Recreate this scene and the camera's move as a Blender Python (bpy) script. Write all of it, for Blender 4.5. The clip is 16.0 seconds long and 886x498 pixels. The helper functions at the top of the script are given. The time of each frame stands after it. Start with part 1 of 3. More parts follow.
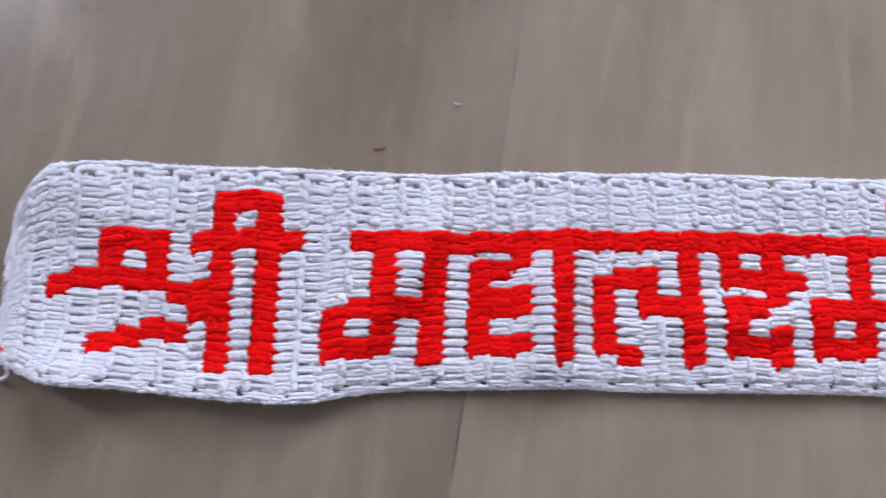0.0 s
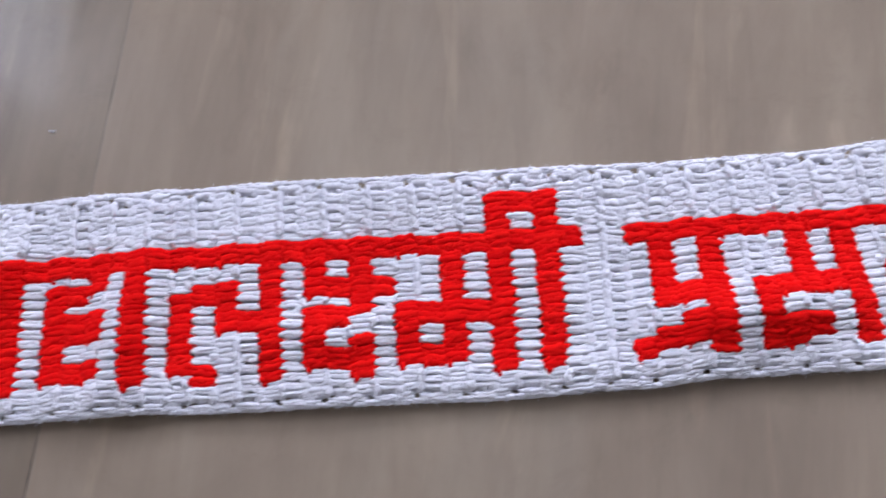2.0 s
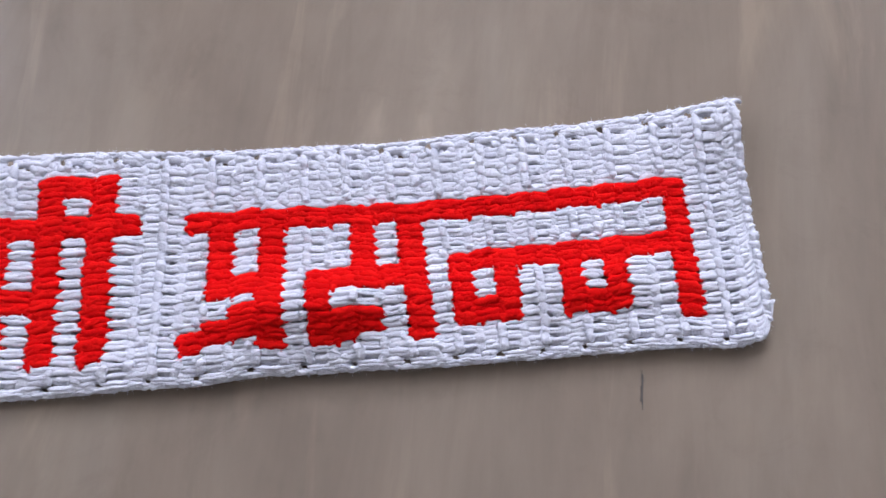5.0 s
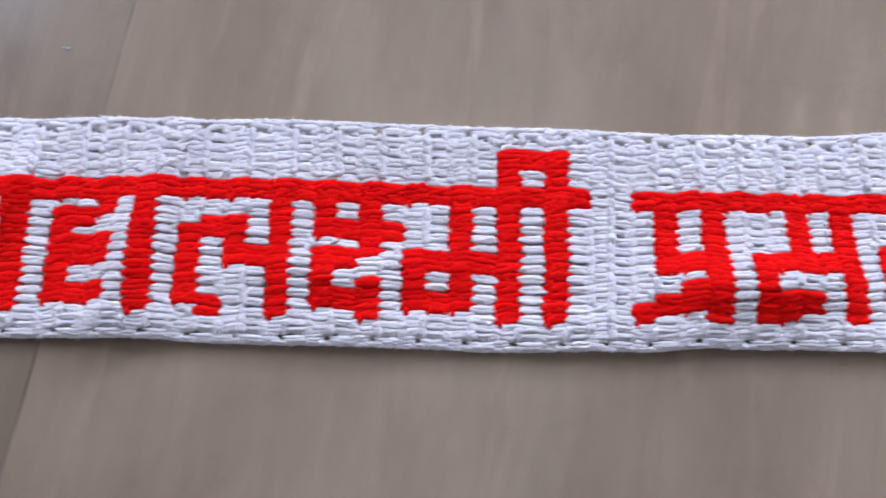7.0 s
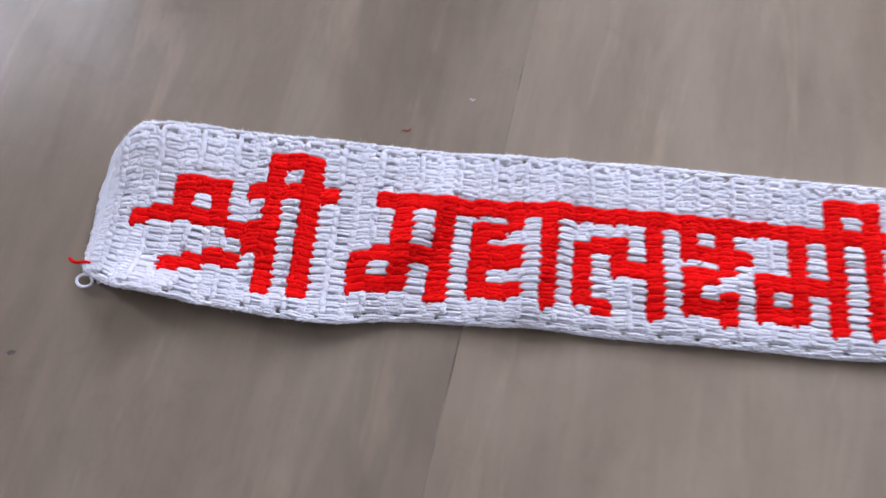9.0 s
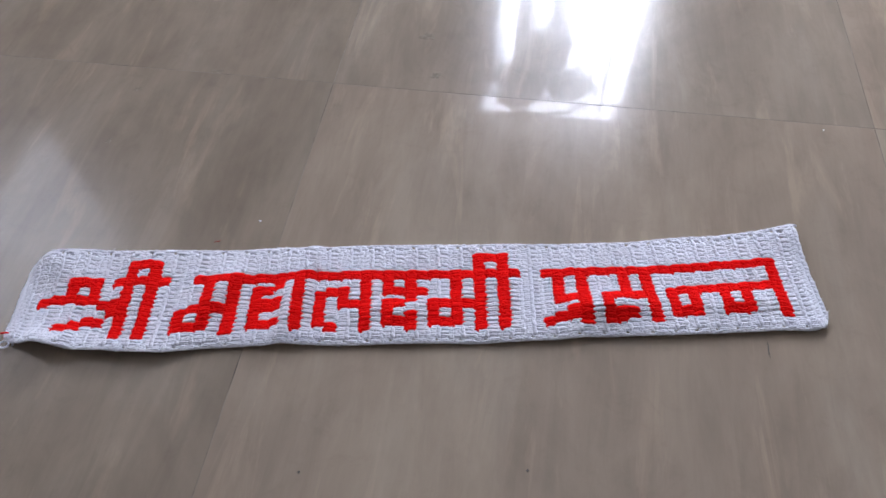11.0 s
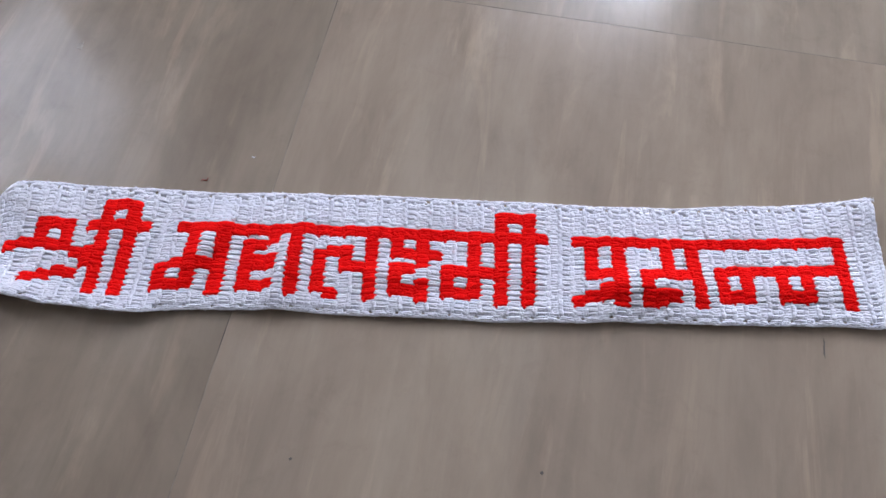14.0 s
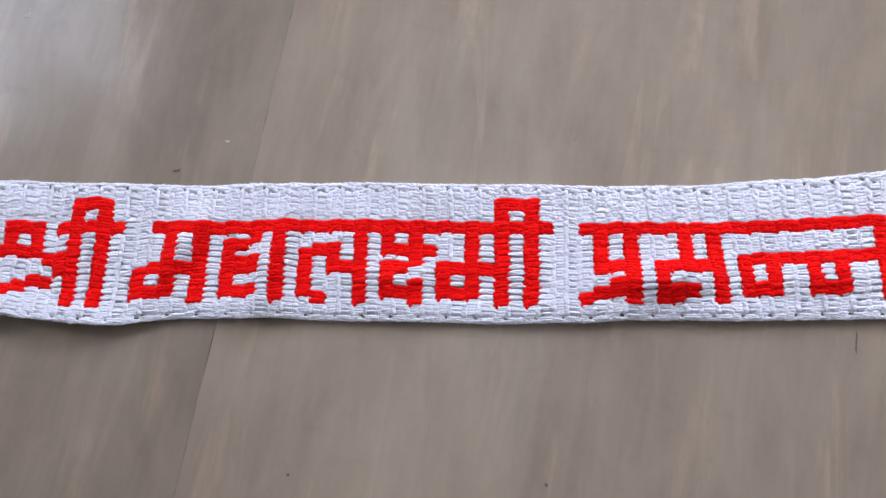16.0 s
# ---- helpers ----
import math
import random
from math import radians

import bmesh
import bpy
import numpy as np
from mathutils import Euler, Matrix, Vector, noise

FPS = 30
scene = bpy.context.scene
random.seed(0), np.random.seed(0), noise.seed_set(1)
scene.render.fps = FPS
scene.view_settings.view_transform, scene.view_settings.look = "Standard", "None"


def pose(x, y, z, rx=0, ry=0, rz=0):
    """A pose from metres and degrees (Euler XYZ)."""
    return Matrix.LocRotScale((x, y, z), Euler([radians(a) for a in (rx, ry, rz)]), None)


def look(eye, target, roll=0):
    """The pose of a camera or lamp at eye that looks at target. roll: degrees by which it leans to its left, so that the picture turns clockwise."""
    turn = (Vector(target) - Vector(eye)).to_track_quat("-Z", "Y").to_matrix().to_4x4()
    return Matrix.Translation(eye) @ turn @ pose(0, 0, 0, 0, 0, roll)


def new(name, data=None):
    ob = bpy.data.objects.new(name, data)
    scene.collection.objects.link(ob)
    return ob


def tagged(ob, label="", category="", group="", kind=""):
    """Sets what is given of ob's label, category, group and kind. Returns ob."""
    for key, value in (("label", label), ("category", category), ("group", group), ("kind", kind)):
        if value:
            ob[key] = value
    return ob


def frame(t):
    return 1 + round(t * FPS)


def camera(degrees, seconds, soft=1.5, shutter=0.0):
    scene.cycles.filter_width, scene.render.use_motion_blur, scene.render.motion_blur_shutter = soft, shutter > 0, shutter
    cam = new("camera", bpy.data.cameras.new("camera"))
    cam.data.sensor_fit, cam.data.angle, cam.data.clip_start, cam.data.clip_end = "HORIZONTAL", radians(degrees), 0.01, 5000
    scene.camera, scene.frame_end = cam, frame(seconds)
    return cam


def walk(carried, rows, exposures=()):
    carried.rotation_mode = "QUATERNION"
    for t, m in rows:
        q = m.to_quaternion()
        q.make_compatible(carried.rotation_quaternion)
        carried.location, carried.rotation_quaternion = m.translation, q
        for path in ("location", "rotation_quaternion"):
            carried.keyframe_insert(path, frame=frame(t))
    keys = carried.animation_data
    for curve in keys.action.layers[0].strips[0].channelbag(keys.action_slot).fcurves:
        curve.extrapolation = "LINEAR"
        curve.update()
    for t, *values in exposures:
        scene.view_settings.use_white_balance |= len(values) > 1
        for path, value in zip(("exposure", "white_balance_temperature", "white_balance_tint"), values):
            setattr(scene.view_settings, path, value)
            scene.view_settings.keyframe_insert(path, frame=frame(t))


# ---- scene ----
cam = camera(66.1, 16.0, soft=1.4, shutter=0.4)
# seconds, eye, target, roll
PATH = [
    (0, (-0.028, -0.446, 0.427), (-0.027, -0.093, -1.542), 9.6),
    (0.5, (0.047, -0.441, 0.424), (0.0, -0.066, -1.541), -0.3),
    (1, (0.1, -0.434, 0.417), (0.005, -0.075, -1.548), -9.1),
    (1.5, (0.181, -0.43, 0.416), (0.028, -0.036, -1.539), -16.3),
    (2, (0.257, -0.415, 0.406), (0.12, 0.006, -1.544), -12.6),
    (2.5, (0.319, -0.394, 0.398), (0.231, 0.002, -1.56), -8.1),
    (3, (0.396, -0.395, 0.387), (0.328, 0.007, -1.571), -4.5),
    (3.2, (0.43, -0.393, 0.388), (0.371, 0.015, -1.569), -4.2),
    (4.2, (0.508, -0.394, 0.373), (0.478, 0.036, -1.575), 2.0),
    (5.5, (0.438, -0.413, 0.39), (0.463, 0.073, -1.55), 8.8),
    (6, (0.382, -0.428, 0.396), (0.385, 0.059, -1.544), 8.5),
    (6.5, (0.314, -0.415, 0.407), (0.279, -0.026, -1.554), 4.2),
    (7, (0.24, -0.43, 0.41), (0.179, -0.085, -1.559), 0.2),
    (7.5, (0.15, -0.446, 0.416), (0.102, -0.106, -1.555), 2.8),
    (8, (0.064, -0.458, 0.434), (-0.005, -0.131, -1.538), -4.1),
    (8.5, (-0.035, -0.544, 0.438), (-0.036, 0.01, -1.484), 11.9),
    (9, (-0.006, -0.537, 0.501), (-0.09, -0.009, -1.427), 4.7),
    (9.5, (0.132, -0.597, 0.636), (-0.083, 0.227, -1.173), -4.6),
    (10, (0.256, -0.676, 0.7), (0.039, 0.437, -0.948), -4.1),
    (10.2, (0.286, -0.699, 0.694), (0.101, 0.422, -0.952), -2.4),
    (12.3, (0.299, -0.816, 0.753), (0.058, 0.284, -0.9), -2.0),
    (12.5, (0.292, -0.801, 0.742), (0.048, 0.256, -0.939), -2.4),
    (13, (0.282, -0.722, 0.708), (0.057, 0.204, -1.051), -3.1),
    (13.5, (0.271, -0.652, 0.676), (0.091, 0.17, -1.138), -1.4),
    (14, (0.265, -0.63, 0.672), (0.092, 0.154, -1.16), -1.2),
    (14.5, (0.267, -0.624, 0.679), (0.077, 0.162, -1.15), -2.2),
    (15, (0.263, -0.571, 0.687), (0.112, 0.09, -1.195), -1.5),
    (15.5, (0.273, -0.508, 0.666), (0.109, -0.028, -1.268), -9.3),
    (16, (0.272, -0.485, 0.654), (0.08, -0.08, -1.295), -15.8),
]
walk(cam, [(t, look(eye, target, roll)) for t, eye, target, roll in PATH],
     exposures=[(0, 0.76, 6250, 21), (1.5, 0.76, 6250, 21), (3, 0.67, 6250, 21), (5.5, 0.75, 6250, 21), (7.5, 0.80, 6250, 21), (8.5, 0.88, 6250, 21), (9.5, 0.88, 6250, 20), (10.2, 0.75, 6250, 19), (12.5, 0.55, 6250, 18), (13.5, 0.64, 6250, 18), (14.5, 0.87, 6250, 18), (16, 0.90, 6250, 18)])

# ---- light: an overcast sky outside two barred windows, an added east fill, no direct sun ----
world = bpy.data.worlds.new("sky")
scene.world = world
world.use_nodes = True
wn = world.node_tree
sky = wn.nodes.new("ShaderNodeTexSky")
sky.sky_type = "NISHITA"
sky.sun_disc = False
sky.sun_elevation, sky.sun_rotation = radians(55), radians(20)
wn.nodes["Background"].inputs[1].default_value = 0.12
wn.links.new(sky.outputs[0], wn.nodes["Background"].inputs[0])

# the plan: inner faces of the walls, metres
XW, XE, YS, YN, H = -2.30, 2.30, -2.30, 2.25, 3.25
TILE = 0.791
# openings: from, to along their wall, sill, head
WIN_N = (-0.03, 0.90, 0.85, 2.39)
WIN_W = (0.36, 0.840, 0.85, 2.40)
# bright upper stretch of the wall, built as a backlit frosted panel
PATCH_W = (0.90, 1.59, 1.925, 3.16)
# unseen opening, added so that fill light comes from the east
FILL_E = (0.85, 1.95, 0.0, 2.10)


def window_light(name, m, width, height, power):
    """Sky-coloured area light in an opening of a wall."""
    data = bpy.data.lights.new(name, "AREA")
    data.shape, data.size, data.size_y, data.energy = "RECTANGLE", width, height, power
    data.color = (0.82, 0.90, 1.0)
    ob = new(name, data)
    ob.matrix_world = m
    return ob


NX, NZ = (WIN_N[0] + WIN_N[1]) / 2, (WIN_N[2] + WIN_N[3]) / 2 + 0.12
WY, WZ = (WIN_W[0] + WIN_W[1]) / 2, (WIN_W[2] + WIN_W[3]) / 2 + 0.12
window_light("skylight", look((NX, YN + 0.215, NZ), (NX, 0, NZ)), 1.15, 1.80, 262)
window_light("skylight", look((XW - 0.215, WY, WZ), (0, WY, WZ)), 0.56, 1.90, 88)
# low light added behind the panel to make the wall patch bright
PY, PZ = (PATCH_W[0] + PATCH_W[1]) / 2, (PATCH_W[2] + PATCH_W[3]) / 2
window_light("skylight", look((XW - 0.06, PY, PZ), (0, PY, PZ)), 0.69, 1.23, 12)
# added fill light, no such source is known on this side
window_light("fill_light", look((XE + 0.215, 1.40, 1.10), (0, 1.40, 1.10)), 1.15, 2.15, 9)


# ---- materials ----
def material(name, build):
    mat = bpy.data.materials.new(name)
    mat.use_nodes = True
    nt = mat.node_tree
    build(nt, nt.nodes["Principled BSDF"])
    return mat


def node(nt, kind, **values):
    n = nt.nodes.new(kind)
    for key, value in values.items():
        n.inputs[key].default_value = value
    return n


def ramp(nt, fac, stops):
    r = nt.nodes.new("ShaderNodeValToRGB")
    while len(r.color_ramp.elements) < len(stops):
        r.color_ramp.elements.new(0.5)
    for e, (at, colour) in zip(r.color_ramp.elements, stops):
        e.position, e.color = at, (*colour, 1)
    nt.links.new(fac, r.inputs[0])
    return r.outputs[0]


def mapped(nt, scale, space="Object"):
    co = nt.nodes.new("ShaderNodeTexCoord")
    mp = node(nt, "ShaderNodeMapping", Scale=scale)
    nt.links.new(co.outputs[space], mp.inputs[0])
    return mp.outputs[0]


def mixed(nt, a, b, fac, mode="MIX"):
    m = nt.nodes.new("ShaderNodeMix")
    m.data_type, m.blend_type = "RGBA", mode
    for value, socket in ((fac, m.inputs[0]), (a, m.inputs[6]), (b, m.inputs[7])):
        if isinstance(value, (int, float)):
            socket.default_value = value
        elif isinstance(value, tuple):
            socket.default_value = (*value, 1)
        else:
            nt.links.new(value, socket)
    return m.outputs[2]


def bumped(nt, bsdf, height, strength, distance):
    b = node(nt, "ShaderNodeBump", Strength=strength, Distance=distance)
    nt.links.new(height, b.inputs["Height"])
    nt.links.new(b.outputs[0], bsdf.inputs["Normal"])


def tile_look(nt, bsdf, tone=(1.0, 1.0, 1.0)):
    """Polished vitrified tile: beige with soft veins along its length, in a given tone."""
    info = nt.nodes.new("ShaderNodeObjectInfo")
    shift = nt.nodes.new("ShaderNodeVectorMath")
    shift.operation = "SCALE"
    shift.inputs[0].default_value, shift.inputs["Scale"].default_value = (3.1, 7.7, 1.3), 1
    nt.links.new(info.outputs["Random"], shift.inputs["Scale"])
    co = nt.nodes.new("ShaderNodeTexCoord")
    add = nt.nodes.new("ShaderNodeVectorMath")
    nt.links.new(co.outputs["Object"], add.inputs[0])
    nt.links.new(shift.outputs[0], add.inputs[1])

    def streaks(scale, detail, rough):
        mp = node(nt, "ShaderNodeMapping", Scale=scale, Rotation=(0, 0, radians(4)))
        nt.links.new(add.outputs[0], mp.inputs[0])
        n = node(nt, "ShaderNodeTexNoise", Scale=1.0, Detail=detail, Roughness=rough, Distortion=0.6)
        nt.links.new(mp.outputs[0], n.inputs[0])
        return n.outputs[0]

    broad = ramp(nt, streaks((7, 2.6, 1), 5, 0.6), [(0.28, (0.238, 0.190, 0.146)), (0.52, (0.277, 0.226, 0.174)), (0.75, (0.318, 0.268, 0.213))])
    fine = ramp(nt, streaks((48, 7, 1), 5, 0.62), [(0.35, (0.92, 0.915, 0.91)), (0.65, (1.04, 1.035, 1.03))])
    patch = ramp(nt, streaks((6.5, 3.6, 1), 6, 0.62), [(0.33, (0.88, 0.87, 0.865)), (0.67, (1.10, 1.085, 1.07))])
    grime = ramp(nt, streaks((24, 24, 1), 6, 0.7), [(0.30, (0.86, 0.85, 0.85)), (0.46, (1, 1, 1))])
    colour = mixed(nt, mixed(nt, mixed(nt, broad, fine, 0.9, "MULTIPLY"), patch, 1.0, "MULTIPLY"), grime, 0.5, "MULTIPLY")
    vein = ramp(nt, streaks((24, 3.8, 1), 5, 0.6), [(0.57, (1, 1, 1)), (0.70, (1.24, 1.22, 1.19))])
    colour = mixed(nt, mixed(nt, colour, vein, 1.0, "MULTIPLY"), tone, 1.0, "MULTIPLY")
    nt.links.new(colour, bsdf.inputs["Base Color"])
    smear = nt.nodes.new("ShaderNodeMapRange")
    for key, value in (("From Min", 0.35), ("From Max", 0.7), ("To Min", 0.010), ("To Max", 0.035)):
        smear.inputs[key].default_value = value
    nt.links.new(streaks((6, 5, 1), 5, 0.65), smear.inputs[0])
    nt.links.new(smear.outputs[0], bsdf.inputs["Roughness"])
    bsdf.inputs["IOR"].default_value = 1.5
    bsdf.inputs["Specular IOR Level"].default_value = 0.072
    bsdf.inputs["Coat Weight"].default_value = 0.60
    bsdf.inputs["Coat Roughness"].default_value = 0.22
    bumped(nt, bsdf, streaks((14, 9, 1), 2, 0.5), 0.03, 0.001)


def yarn_look(dark, light, sheen):
    def build(nt, bsdf):
        geo = nt.nodes.new("ShaderNodeNewGeometry")
        isle = ramp(nt, geo.outputs["Random Per Island"], [(0.0, dark), (1.0, light)])
        n = node(nt, "ShaderNodeTexNoise", Scale=1100.0, Detail=4.0, Roughness=0.75)
        nt.links.new(mapped(nt, (1, 1, 1)), n.inputs[0])
        big = node(nt, "ShaderNodeTexNoise", Scale=22.0, Detail=3.0, Roughness=0.6)
        nt.links.new(mapped(nt, (1, 1, 1)), big.inputs[0])
        grain = ramp(nt, n.outputs[0], [(0.3, (0.87, 0.87, 0.88)), (0.65, (1.10, 1.10, 1.10))])
        wear = ramp(nt, big.outputs[0], [(0.3, (0.96, 0.955, 0.955)), (0.65, (1.02, 1.02, 1.02))])
        nt.links.new(mixed(nt, mixed(nt, isle, grain, 1.0, "MULTIPLY"), wear, 1.0, "MULTIPLY"), bsdf.inputs["Base Color"])
        bsdf.inputs["Roughness"].default_value = 0.85
        bsdf.inputs["Specular IOR Level"].default_value = 0.06
        bsdf.inputs["Sheen Weight"].default_value = sheen
        bsdf.inputs["Subsurface Weight"].default_value = 0.35 * sheen / 0.3
        bsdf.inputs["Subsurface Radius"].default_value = (1.0, 1.0, 1.0)
        bsdf.inputs["Subsurface Scale"].default_value = 0.0012
        bsdf.inputs["Sheen Roughness"].default_value = 0.6
        tuft = node(nt, "ShaderNodeTexNoise", Scale=420.0, Detail=3.0, Roughness=0.7)
        nt.links.new(mapped(nt, (1, 1, 1)), tuft.inputs[0])
        bumped(nt, bsdf, mixed(nt, n.outputs[0], tuft.outputs[0], 0.5), 1.0, 0.0009)
    return build


def plain_look(colour, rough, metal=0.0, scale=8.0, spread=0.12, bump=0.0):
    def build(nt, bsdf):
        n = node(nt, "ShaderNodeTexNoise", Scale=scale, Detail=5.0, Roughness=0.6)
        nt.links.new(mapped(nt, (1, 1, 1)), n.inputs[0])
        lo, hi = (tuple(c * k for c in colour) for k in (1 - spread, 1 + spread))
        nt.links.new(ramp(nt, n.outputs[0], [(0.3, lo), (0.7, hi)]), bsdf.inputs["Base Color"])
        bsdf.inputs["Roughness"].default_value = rough
        bsdf.inputs["Metallic"].default_value = metal
        if bump:
            bumped(nt, bsdf, n.outputs[0], bump, 0.002)
    return build


def grout_look(nt, bsdf):
    """Joints filled to the colour of the tiles, with dark dirt in stretches."""
    n = node(nt, "ShaderNodeTexNoise", Scale=7.0, Detail=6.0, Roughness=0.72)
    nt.links.new(mapped(nt, (1, 1, 1)), n.inputs[0])
    nt.links.new(ramp(nt, n.outputs[0], [(0.44, (0.225, 0.184, 0.141)), (0.53, (0.14, 0.112, 0.085)), (0.60, (0.035, 0.028, 0.022))]), bsdf.inputs["Base Color"])
    bsdf.inputs["Roughness"].default_value = 0.6


def frosted_look(nt, bsdf):
    bsdf.inputs["Base Color"].default_value = (0.95, 0.96, 0.97, 1)
    bsdf.inputs["Transmission Weight"].default_value = 1.0
    n = node(nt, "ShaderNodeTexNoise", Scale=40.0, Detail=3.0)
    nt.links.new(mapped(nt, (1, 1, 1)), n.inputs[0])
    nt.links.new(ramp(nt, n.outputs[0], [(0.3, (0.40, 0.40, 0.40)), (0.7, (0.60, 0.60, 0.60))]), bsdf.inputs["Roughness"])


TILES = material("polished_tile", tile_look)
# the dimmer light on the left side is put into this darker tone
DIMMED_TILES = material("polished_tile_dimmed", lambda nt, bsdf: tile_look(nt, bsdf, (0.92, 0.91, 0.90)))
WARM_TILES = material("polished_tile_warm", lambda nt, bsdf: tile_look(nt, bsdf, (1.09, 1.07, 1.06)))
GROUT = material("dirty_grout", grout_look)
WHITE_YARN = material("white_wool", yarn_look((0.765, 0.768, 0.845), (0.820, 0.823, 0.895), 0.3))
RED_YARN = material("red_wool", yarn_look((0.80, 0.004, 0.003), (0.93, 0.009, 0.005), 0.0))
WALL = material("wall_paint", plain_look((0.27, 0.255, 0.235), 0.75, scale=5, spread=0.05, bump=0.05))
CEILING = material("ceiling_paint", plain_look((0.34, 0.32, 0.29), 0.85, scale=4, spread=0.04, bump=0.05))
FRAME = material("window_frame_paint", plain_look((0.16, 0.14, 0.12), 0.5, scale=20))
IRON = material("grille_iron", plain_look((0.08, 0.08, 0.085), 0.45, 0.6, scale=40))
CLOTH = material("brown_curtain_cloth", plain_look((0.09, 0.065, 0.05), 0.9, scale=30, bump=0.2))
FAN_GREY = material("fan_plastic", plain_look((0.14, 0.14, 0.15), 0.4, scale=30, spread=0.06))
FAN_BLADE = material("fan_blade_plastic", plain_look((0.30, 0.31, 0.33), 0.35, scale=30, spread=0.06))
LINT = material("dull_red_lint", plain_look((0.30, 0.035, 0.025), 0.9, scale=300, spread=0.3))
STAIN = material("dried_dirt", plain_look((0.10, 0.085, 0.07), 0.8, scale=300, spread=0.3))
SMUDGE = material("faint_smudge", plain_look((0.225, 0.184, 0.141), 0.10, scale=120, spread=0.25))
CRUMB = material("pale_crumb", plain_look((0.65, 0.62, 0.56), 0.8, scale=300, spread=0.2))


# ---- mesh helpers ----
def mesh_from(name, verts, faces, mat, smooth=False):
    me = bpy.data.meshes.new(name)
    me.from_pydata([tuple(v) for v in verts], [], faces)
    me.materials.append(mat)
    if smooth:
        me.polygons.foreach_set("use_smooth", [True] * len(me.polygons))
    me.update()
    return me


def part(name, bm, mat, parent=None, label=""):
    """Links a bmesh as one mesh object, under a thing where one is given."""
    me = bpy.data.meshes.new(name)
    bm.to_mesh(me)
    bm.free()
    me.materials.append(mat)
    ob = new(name, me)
    ob.parent = parent
    return tagged(ob, label)


def box(bm, lo, hi, bevel=0.0):
    made = bmesh.ops.create_cube(bm, size=1.0)["verts"]
    for v in made:
        v.co = Vector(a + (b - a) * (c + 0.5) for a, b, c in zip(lo, hi, v.co))
    if bevel:
        edges = list({e for v in made for e in v.link_edges})
        bmesh.ops.bevel(bm, geom=edges, offset=bevel, segments=2, affect="EDGES")
    return bm


def boxed(lo, hi, bevel=0.0):
    return box(bmesh.new(), lo, hi, bevel)


def tubes(paths, radii, sides=6, up=(0, 0, 1), lumps=0.0, wide=None, ply=0.0, twist=1.15):
    """Closed tubes along many paths at once: paths n x k x 3, radii n x k, wide n x k flattens them, ply twists two strands together. Gives vertices and faces."""
    n, k, _ = paths.shape
    along = np.gradient(paths, axis=1)
    along /= np.linalg.norm(along, axis=2, keepdims=True) + 1e-9
    side = np.cross(along, np.array(up, float))
    side /= np.linalg.norm(side, axis=2, keepdims=True) + 1e-9
    over = np.cross(side, along)
    if wide is not None:
        side, over = side * wide[:, :, None], over / np.sqrt(wide)[:, :, None]
    a = np.arange(sides) / sides * 2 * np.pi
    ring = np.cos(a)[:, None] * side[:, :, None] + np.sin(a)[:, None] * over[:, :, None]
    dice = np.random.default_rng(n)
    uneven = 1 + lumps * dice.normal(0, 1, (n, k, sides, 1))
    if ply:
        uneven = uneven + ply * np.cos(2 * a[None, None] - twist * np.arange(k)[None, :, None] + dice.uniform(0, 6.3, (n, 1, 1)))[..., None]
    verts = (paths[:, :, None] + ring * radii[:, :, None, None] * uneven).reshape(-1, 3)
    faces = []
    for i in range(n):
        at = i * k * sides
        for j in range(k - 1):
            for s in range(sides):
                p, q = at + j * sides + s, at + j * sides + (s + 1) % sides
                faces.append((p, q, q + sides, p + sides))
        faces.append(tuple(at + s for s in reversed(range(sides))))
        faces.append(tuple(at + (k - 1) * sides + s for s in range(sides)))
    return verts, faces


def rod(points, radius, sides=8, up=(0, 0, 1)):
    """One bmesh rod along points."""
    pts = np.array(points, float)[None]
    verts, faces = tubes(pts, np.full(pts.shape[:2], radius), sides, up)
    bm = bmesh.new()
    vs = [bm.verts.new(v) for v in verts]
    for f in faces:
        bm.faces.new([vs[i] for i in f])
    return bm


# ---- the room that closes round the floor ----
def wall_with_opening(name, axis, face, outer, a0, a1, openings, mat, label):
    """A wall from a0 to a1, its inner face at face, its outer one at outer, with its openings in order."""
    bm = bmesh.new()

    def slab(p, q, z0, z1):
        if axis == "y":
            box(bm, (p, min(face, outer), z0), (q, max(face, outer), z1))
        else:
            box(bm, (min(face, outer), p, z0), (max(face, outer), q, z1))
    at = a0
    for o0, o1, z0, z1 in openings:
        slab(at, o0, 0, H), slab(o0, o1, z1, H)
        if z0 > 0:
            slab(o0, o1, 0, z0)
        at = o1
    slab(at, a1, 0, H)
    return tagged(part(name, bm, mat), label, "wall", kind="structure")


wall_with_opening("wall_north", "y", YN, YN + 0.20, XW - 0.2, XE + 0.2, [WIN_N], WALL, "pale painted wall with a barred window")
wall_with_opening("wall_west", "x", XW, XW - 0.20, YS, YN, [WIN_W, PATCH_W], WALL, "pale painted wall with a barred window")
wall_with_opening("wall_south", "y", YS, YS - 0.20, XW - 0.2, XE + 0.2, [], WALL, "plain pale painted wall")
# the east opening is made up, only to let the fill light in
wall_with_opening("wall_east", "x", XE, XE + 0.20, YS, YN, [FILL_E], WALL, "pale painted wall with an added opening for fill light")
tagged(part("ceiling", boxed((XW - 0.2, YS - 0.2, H), (XE + 0.2, YN + 0.2, H + 0.15)), CEILING),
       "pale painted plaster ceiling", "ceiling", kind="structure")

# frosted panel lit from behind, for the bright wall area the floor mirrors
pane = tagged(new("bright_wall_patch"), "backlit frosted panel standing in for a bright patch high on the wall", "window", kind="structure")
FROSTED = material("frosted_glass", frosted_look)
